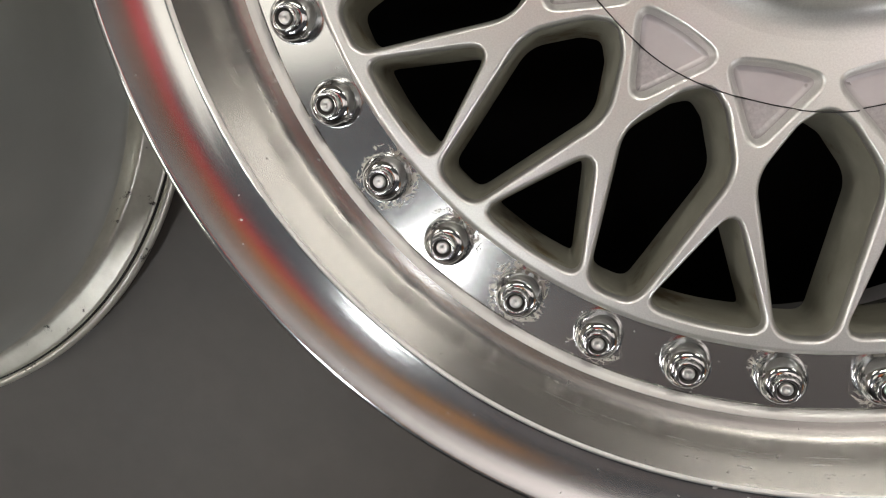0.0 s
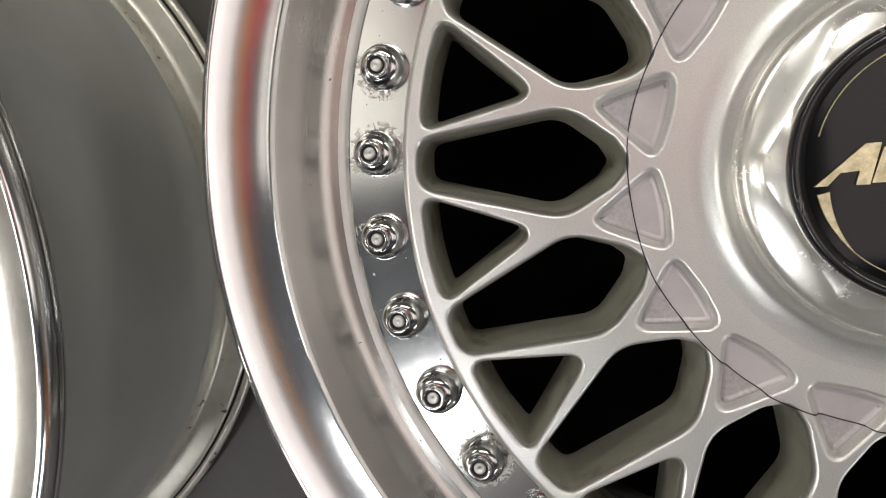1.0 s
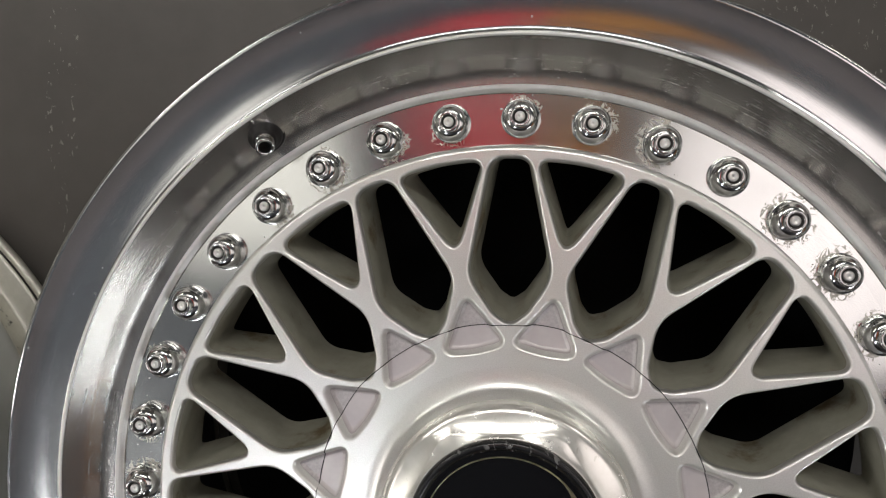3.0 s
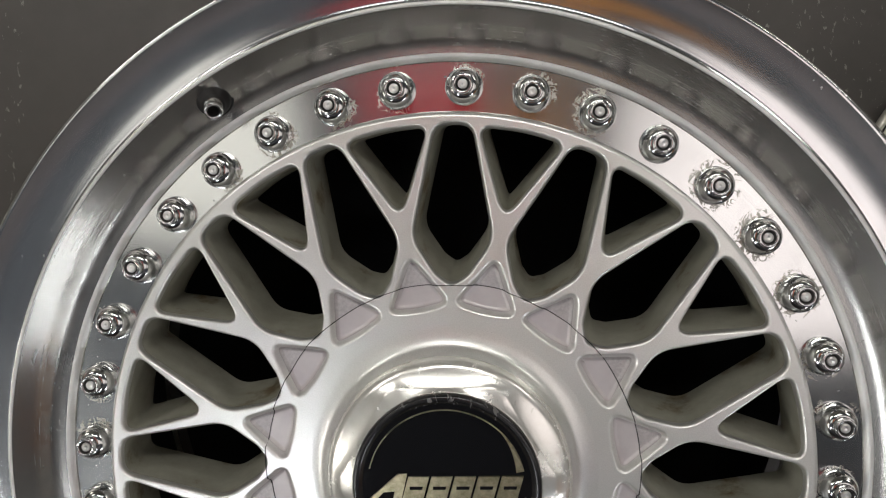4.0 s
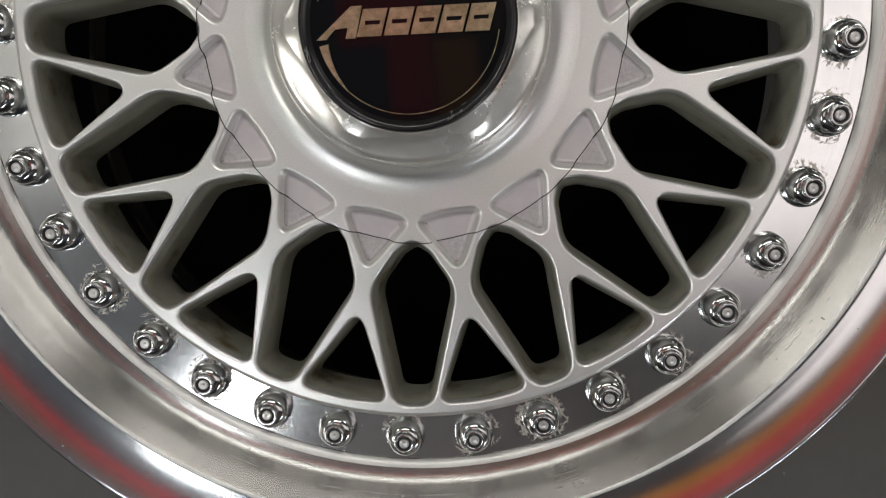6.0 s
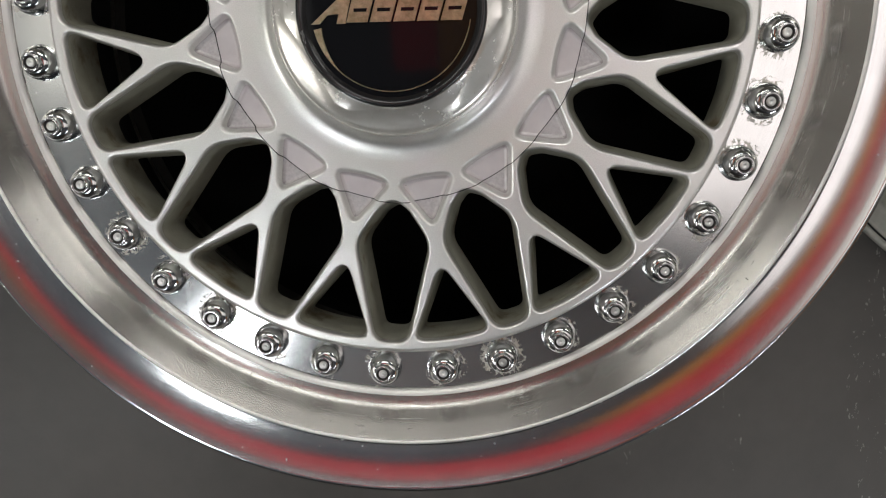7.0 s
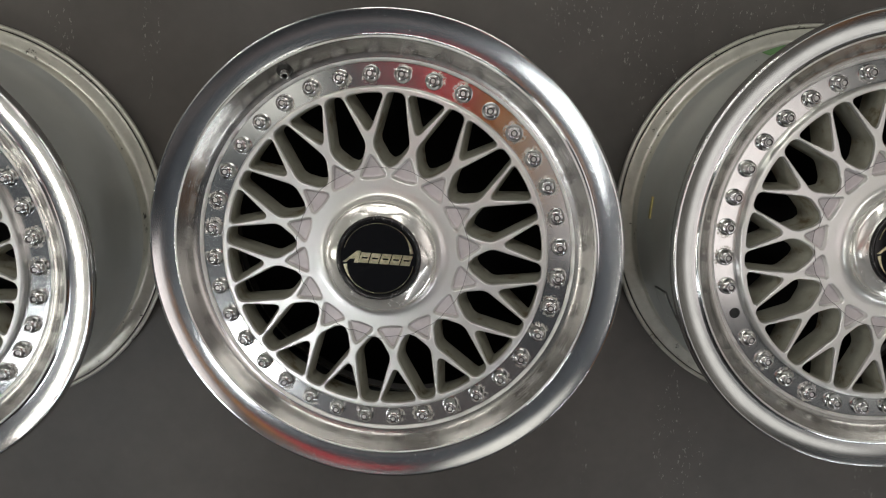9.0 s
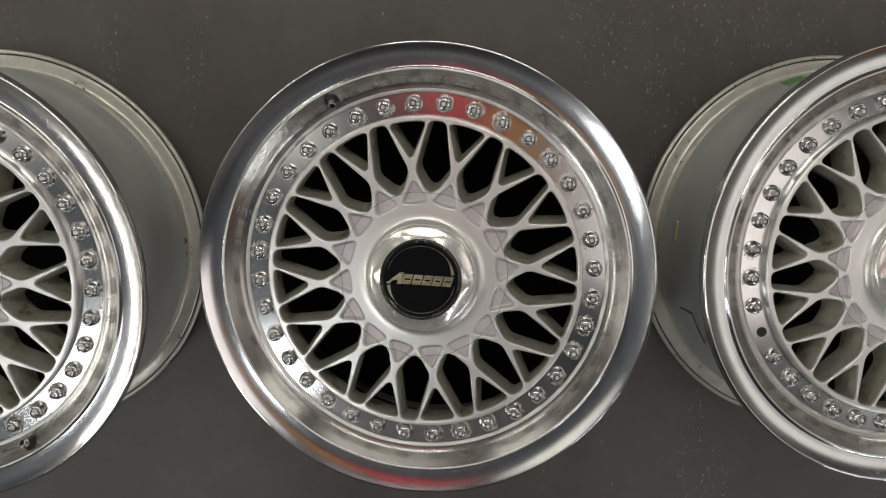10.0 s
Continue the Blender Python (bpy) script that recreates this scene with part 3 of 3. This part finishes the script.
def wheel(where, depth, turn, valve_at, logo_at, missing, label):
    """A multi-piece alloy wheel, face up; depth: from the bolt tops to its rear edge."""
    thing = tagged(new("alloy_wheel"), label, "wheel", "set of alloy wheels")
    thing.matrix_world = where @ pose(0, 0, 0, 0, 0, turn)
    place("lip", shared("lip", lambda: lathe(lip_profile()[0], 256, mats=lip_profile()[1]), (LIP, LIP_WALL, BEAD)), thing, "polished aluminium rim lip with turned grooves")
    flange = [(0.1548, PLATE_Z - 0.004), (0.1548, PLATE_Z), (0.1769, PLATE_Z)]
    place("bolt_flange", shared("bolt_flange", lambda: lathe(flange, 256), PLATE, False), thing, "polished bolt flange with milky corrosion stains")
    d = -depth
    outside = curve_through([(0.2110, -0.0048), (0.2062, -0.0064), (0.2048, -0.0100), (0.2040, -0.0220), (0.2020, -0.0320), (0.2005, -0.0480), (0.1998, d * 0.45), (0.1998, d * 0.62), (0.2008, d + 0.0500), (0.2040, d + 0.0370), (0.2062, d + 0.0310), (0.2058, d + 0.0270), (0.2048, d + 0.0250)], 3)
    seat = curve_through([(0.2048, d + 0.0250), (0.2052, d + 0.0120), (0.2075, d + 0.0085), (0.2150, d + 0.0078), (0.2200, d + 0.0072)], 3) + [(0.2205, d + 0.0060), (0.2210, d + 0.0046), (0.2217, d + 0.0046), (0.2221, d + 0.0062)]
    edge = [(0.2240, d + 0.0064), (0.2258, d + 0.0056), (0.2264, d + 0.0034), (0.2260, d + 0.0006), (0.2250, d), (0.2120, d), (0.2040, d + 0.0040), (0.1990, d + 0.0200)]
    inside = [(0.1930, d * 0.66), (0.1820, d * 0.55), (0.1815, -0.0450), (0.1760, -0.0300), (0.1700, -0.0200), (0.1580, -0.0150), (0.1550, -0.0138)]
    part("barrel", lathe(outside, 224), BARREL, thing, "grey painted rim barrel")
    # two groove strips are coloured near black in place of their shade
    part("rear_flange", lathe(seat + edge, 224, mats=[1 if k in (13, 14) else 0 for k in range(len(seat + edge) - 1)]), (FLANGE, SEAM_SHADE), thing, "worn pale rear rim flange with black scuffs")
    part("barrel_inside", lathe([edge[-1]] + inside, 160), INSIDE_SHADE, thing, "inside of the barrel, toned dark for shade")
    # black disc added across the back so that the holes stay dark
    part("dark_backing", disc(0.1960, d + 0.0060, 0.0, 96), BACKING, thing, "black disc added behind the spokes to darken the holes")
    place("spoke_centre", shared("spoke_centre", spider_mesh, (SILVER, DUST_SHADE, POCKET), False), thing, "silver painted mesh spokes with dusty, shade-toned sides")
    place("cover_seam", shared("cover_seam", seam_mesh, SEAM_SHADE), thing, "dark hairline seam of the hub cover")
    place("hub", shared("hub", hub_mesh, (SILVER, POLISH)), thing, "silver hub cover with a polished six-sided boss")
    place("cap_ring", shared("cap_ring", lambda: lathe([(0.0394, 0.0165), (0.0393, 0.0188), (0.0389, 0.0196), (0.0380, 0.0200), (0.0370, 0.0198), (0.0363, 0.0192), (0.0352, 0.0182)], 128), BLACK), thing, "black plastic cap ring")
    emblem(thing, logo_at - turn)
    bolt = shared("bolt", bolt_mesh, CHROME)
    spigot = shared("spigot", spigot_mesh, (CHROME, STEEL, GROOVE_SHADE))
    for k in range(36):
        a = BOLT_TURN + 10 * k
        if missing is not None and abs((a + turn - missing + 180) % 360 - 180) < 5:
            p = polar(BOLT_CIRCLE, a)
            # dark disc on the uncut plate stands in for the hole's shade
            hole = part("empty_bolt_hole", lathe([(0.0052, PLATE_Z + 0.0001), (0.0050, PLATE_Z + 0.0004), (0.0048, PLATE_Z + 0.0002), (0.0001, PLATE_Z + 0.0002)], 24), SEAM_SHADE, thing, "empty bolt hole, drawn as a dark disc")
            hole.matrix_basis = pose(p.x, p.y, 0)
            continue
        ob = place("bolt", bolt, thing)
        p = polar(BOLT_CIRCLE, a)
        ob.matrix_basis = pose(p.x, p.y, 0, 0, 0, random.uniform(0, 360))
        place("spigot", spigot, ob, "bright knurled bolt end with a sunk core" if k == 0 else "")
    valve(thing, valve_at - turn)
    return thing


def barrel_patch(parent, name, mat, start, end, low, high, label):
    """A thin patch on the outside of a barrel, between two angles and two heights."""
    bm = bmesh.new()
    n = 10

    def reach(z):
        for (za, ra), (zb, rb) in (((-0.08, 0.1998), (-0.1195, 0.1998)), ((-0.1195, 0.1998), (-0.1428, 0.2008)), ((-0.1428, 0.2008), (-0.1558, 0.2040)), ((-0.1558, 0.2040), (-0.1618, 0.2062))):
            if zb <= z <= za:
                return ra + (rb - ra) * (za - z) / (za - zb)
        return 0.2060

    rows = []
    for lift in (-0.0008, 0.0016):
        for i in range(n + 1):
            z = low + (high - low) * i / n
            rows.append([bm.verts.new((*polar(reach(z) + lift, start + (end - start) * k / n), z)) for k in range(n + 1)])
    for i in range(n):
        for k in range(n):
            bm.faces.new((rows[n + 1 + i][k], rows[n + 1 + i][k + 1], rows[n + 2 + i][k + 1], rows[n + 2 + i][k]))
    low_edge = rows[0] + [r[-1] for r in rows[1 : n + 1]] + rows[n][-2::-1] + [r[0] for r in rows[n - 1 : 0 : -1]]
    top_edge = rows[n + 1] + [r[-1] for r in rows[n + 2 :]] + rows[-1][-2::-1] + [r[0] for r in rows[-2 : n + 1 : -1]]
    bridge(bm, low_edge, top_edge)
    return part(name, bm, mat, parent, label)


# ---- the setting ----
def box(lo, hi):
    bm = bmesh.new()
    bmesh.ops.create_cube(bm, size=1)
    for v in bm.verts:
        v.co = Vector([lo[i] + (v.co[i] + 0.5) * (hi[i] - lo[i]) for i in range(3)])
    return bm


ROOM = 4.0
GROUND = -0.014
tagged(part("floor", box((-ROOM, -ROOM, GROUND - 0.05), (ROOM, ROOM, GROUND)), FLOOR, None, "dark brown-grey coated floor with pale scuffs", False), category="floor", kind="structure")
# Unseen walls added for bounced light; the south one is dark for reflections.
for name, lo, hi in (("wall_north", (-ROOM, ROOM, GROUND), (ROOM, ROOM + 0.1, CEILING)), ("wall_south", (-ROOM, -ROOM - 0.1, GROUND), (ROOM, -ROOM, CEILING)), ("wall_east", (ROOM, -ROOM, GROUND), (ROOM + 0.1, ROOM, CEILING)), ("wall_west", (-ROOM - 0.1, -ROOM, GROUND), (-ROOM, ROOM, CEILING))):
    mat, label = {"wall_south": (DARK_WALL, "unseen dark brown wall, added to darken reflections")}.get(name, (PLASTER, "unseen cream plastered wall, added for bounce and reflections"))
    tagged(part(name, box(lo, hi), mat, None, label, False), category="wall", kind="structure")

# Unseen orange sheet by the east wall, added to be reflected.
tagged(part("reflection_sheet_east", box((ROOM - 0.02, -ROOM, GROUND), (ROOM - 0.001, -1.9, CEILING - 0.02)), REFLECTION_SHEET, None, "unseen orange-brown sheet, added to tint the lip's reflection", False), category="wainscot", kind="structure")


def ceiling_mesh():
    bm = box((-ROOM, -ROOM, CEILING), (ROOM, ROOM, CEILING + 0.1))
    # unseen boards, added so the metal reflects red, orange, brown and taupe
    for index, lo, hi in ((1, (-0.93, 0.30, CEILING - 0.06), (-0.43, 0.58, CEILING)), (1, (-0.66, -0.12, CEILING - 0.06), (-0.40, 0.30, CEILING)), (2, (-0.39, -0.46, CEILING - 0.05), (-0.15, 0.27, CEILING)), (3, (-0.42, 0.28, CEILING - 0.05), (0.02, 0.56, CEILING)), (4, (-1.10, -1.75, CEILING - 0.05), (0.9, -1.08, CEILING))):
        more = box(lo, hi)
        me = bpy.data.meshes.new("reflection_board")
        for f in more.faces:
            f.material_index = index
        more.to_mesh(me)
        more.free()
        bm.from_mesh(me)
    return bm


tagged(part("ceiling", ceiling_mesh(), (CEIL, RED, ORANGE, BROWN, TAUPE), None, "unseen dark grey ceiling with red, orange, brown and taupe reflection boards", False), category="ceiling", kind="structure")
# Unseen lamps: some follow reflections in the metal, the rest only add brightness.
for x, y, turn, length, width, radiance, tint in ADDED_LAMPS:
    lamp = tagged(new("added_lamp"), "unseen added white tube lamp hanging on two rods", "lamp", "ceiling lamps")
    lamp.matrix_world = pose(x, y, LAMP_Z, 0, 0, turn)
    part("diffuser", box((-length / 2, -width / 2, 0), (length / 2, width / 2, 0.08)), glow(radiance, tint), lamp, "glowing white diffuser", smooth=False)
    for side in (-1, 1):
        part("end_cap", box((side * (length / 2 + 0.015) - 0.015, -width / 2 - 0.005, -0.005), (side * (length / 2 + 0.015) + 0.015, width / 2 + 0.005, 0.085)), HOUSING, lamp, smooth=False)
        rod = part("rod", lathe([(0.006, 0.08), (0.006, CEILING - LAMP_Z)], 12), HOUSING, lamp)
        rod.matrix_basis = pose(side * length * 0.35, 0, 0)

# Glowing panels out of view, added to give the metal bright reflections.
for x, y, wide, deep, radiance, tint in ADDED_PANELS:
    panel = tagged(new("added_light_panel"), "unseen wide white light panel, added for reflections", "lamp", "ceiling light panels")
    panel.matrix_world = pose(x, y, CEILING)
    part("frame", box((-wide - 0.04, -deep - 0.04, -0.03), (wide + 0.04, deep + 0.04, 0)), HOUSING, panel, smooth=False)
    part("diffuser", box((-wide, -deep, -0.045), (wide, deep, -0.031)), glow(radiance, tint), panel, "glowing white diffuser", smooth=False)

# ---- the wheels ----
wheel(pose(0, 0, 0.1836, 0.2, -7.4, 0), 0.1697, 0, 117.4, -2.8, None, "silver mesh-spoke alloy wheel with polished lip, tilted on the floor")
wheel(pose(-0.4862, -0.0052, 0.1854, 1.92, -1.44, 0), 0.1899, 84.2, 299.8, 0.0, None, "silver mesh-spoke alloy wheel with polished lip, flat on the floor")
worn = wheel(pose(0.4949, 0.0081, 0.1839, -2.03, 1.10, 0), 0.1890, 11.0, 10.0, 0.0, 204.2, "silver mesh-spoke alloy wheel with polished lip and a missing bolt")
for name, mat, start, end, low, high, label in (
    ("sticker_frame", STICKER_EDGE, -160.0, -149.0, -0.1360, -0.1000, "dark outline of an old sticker"),
    ("paint_dab", YELLOW, 170.5, 177.5, -0.1335, -0.1300, "yellow paint dab"),
    ("green_patch", GREEN, 104.0, 111.5, -0.1560, -0.1380, "small green patch"),
):
    mark = barrel_patch(worn, name, mat, start - 11.0, end - 11.0, low, high, label)
    if name == "sticker_frame":
        face = barrel_patch(mark, "sticker_face", BARREL, start - 10.6, end - 11.4, low + 0.0018, high - 0.0018, "grey worn sticker face")
        face.scale = (1.003, 1.003, 1.0)
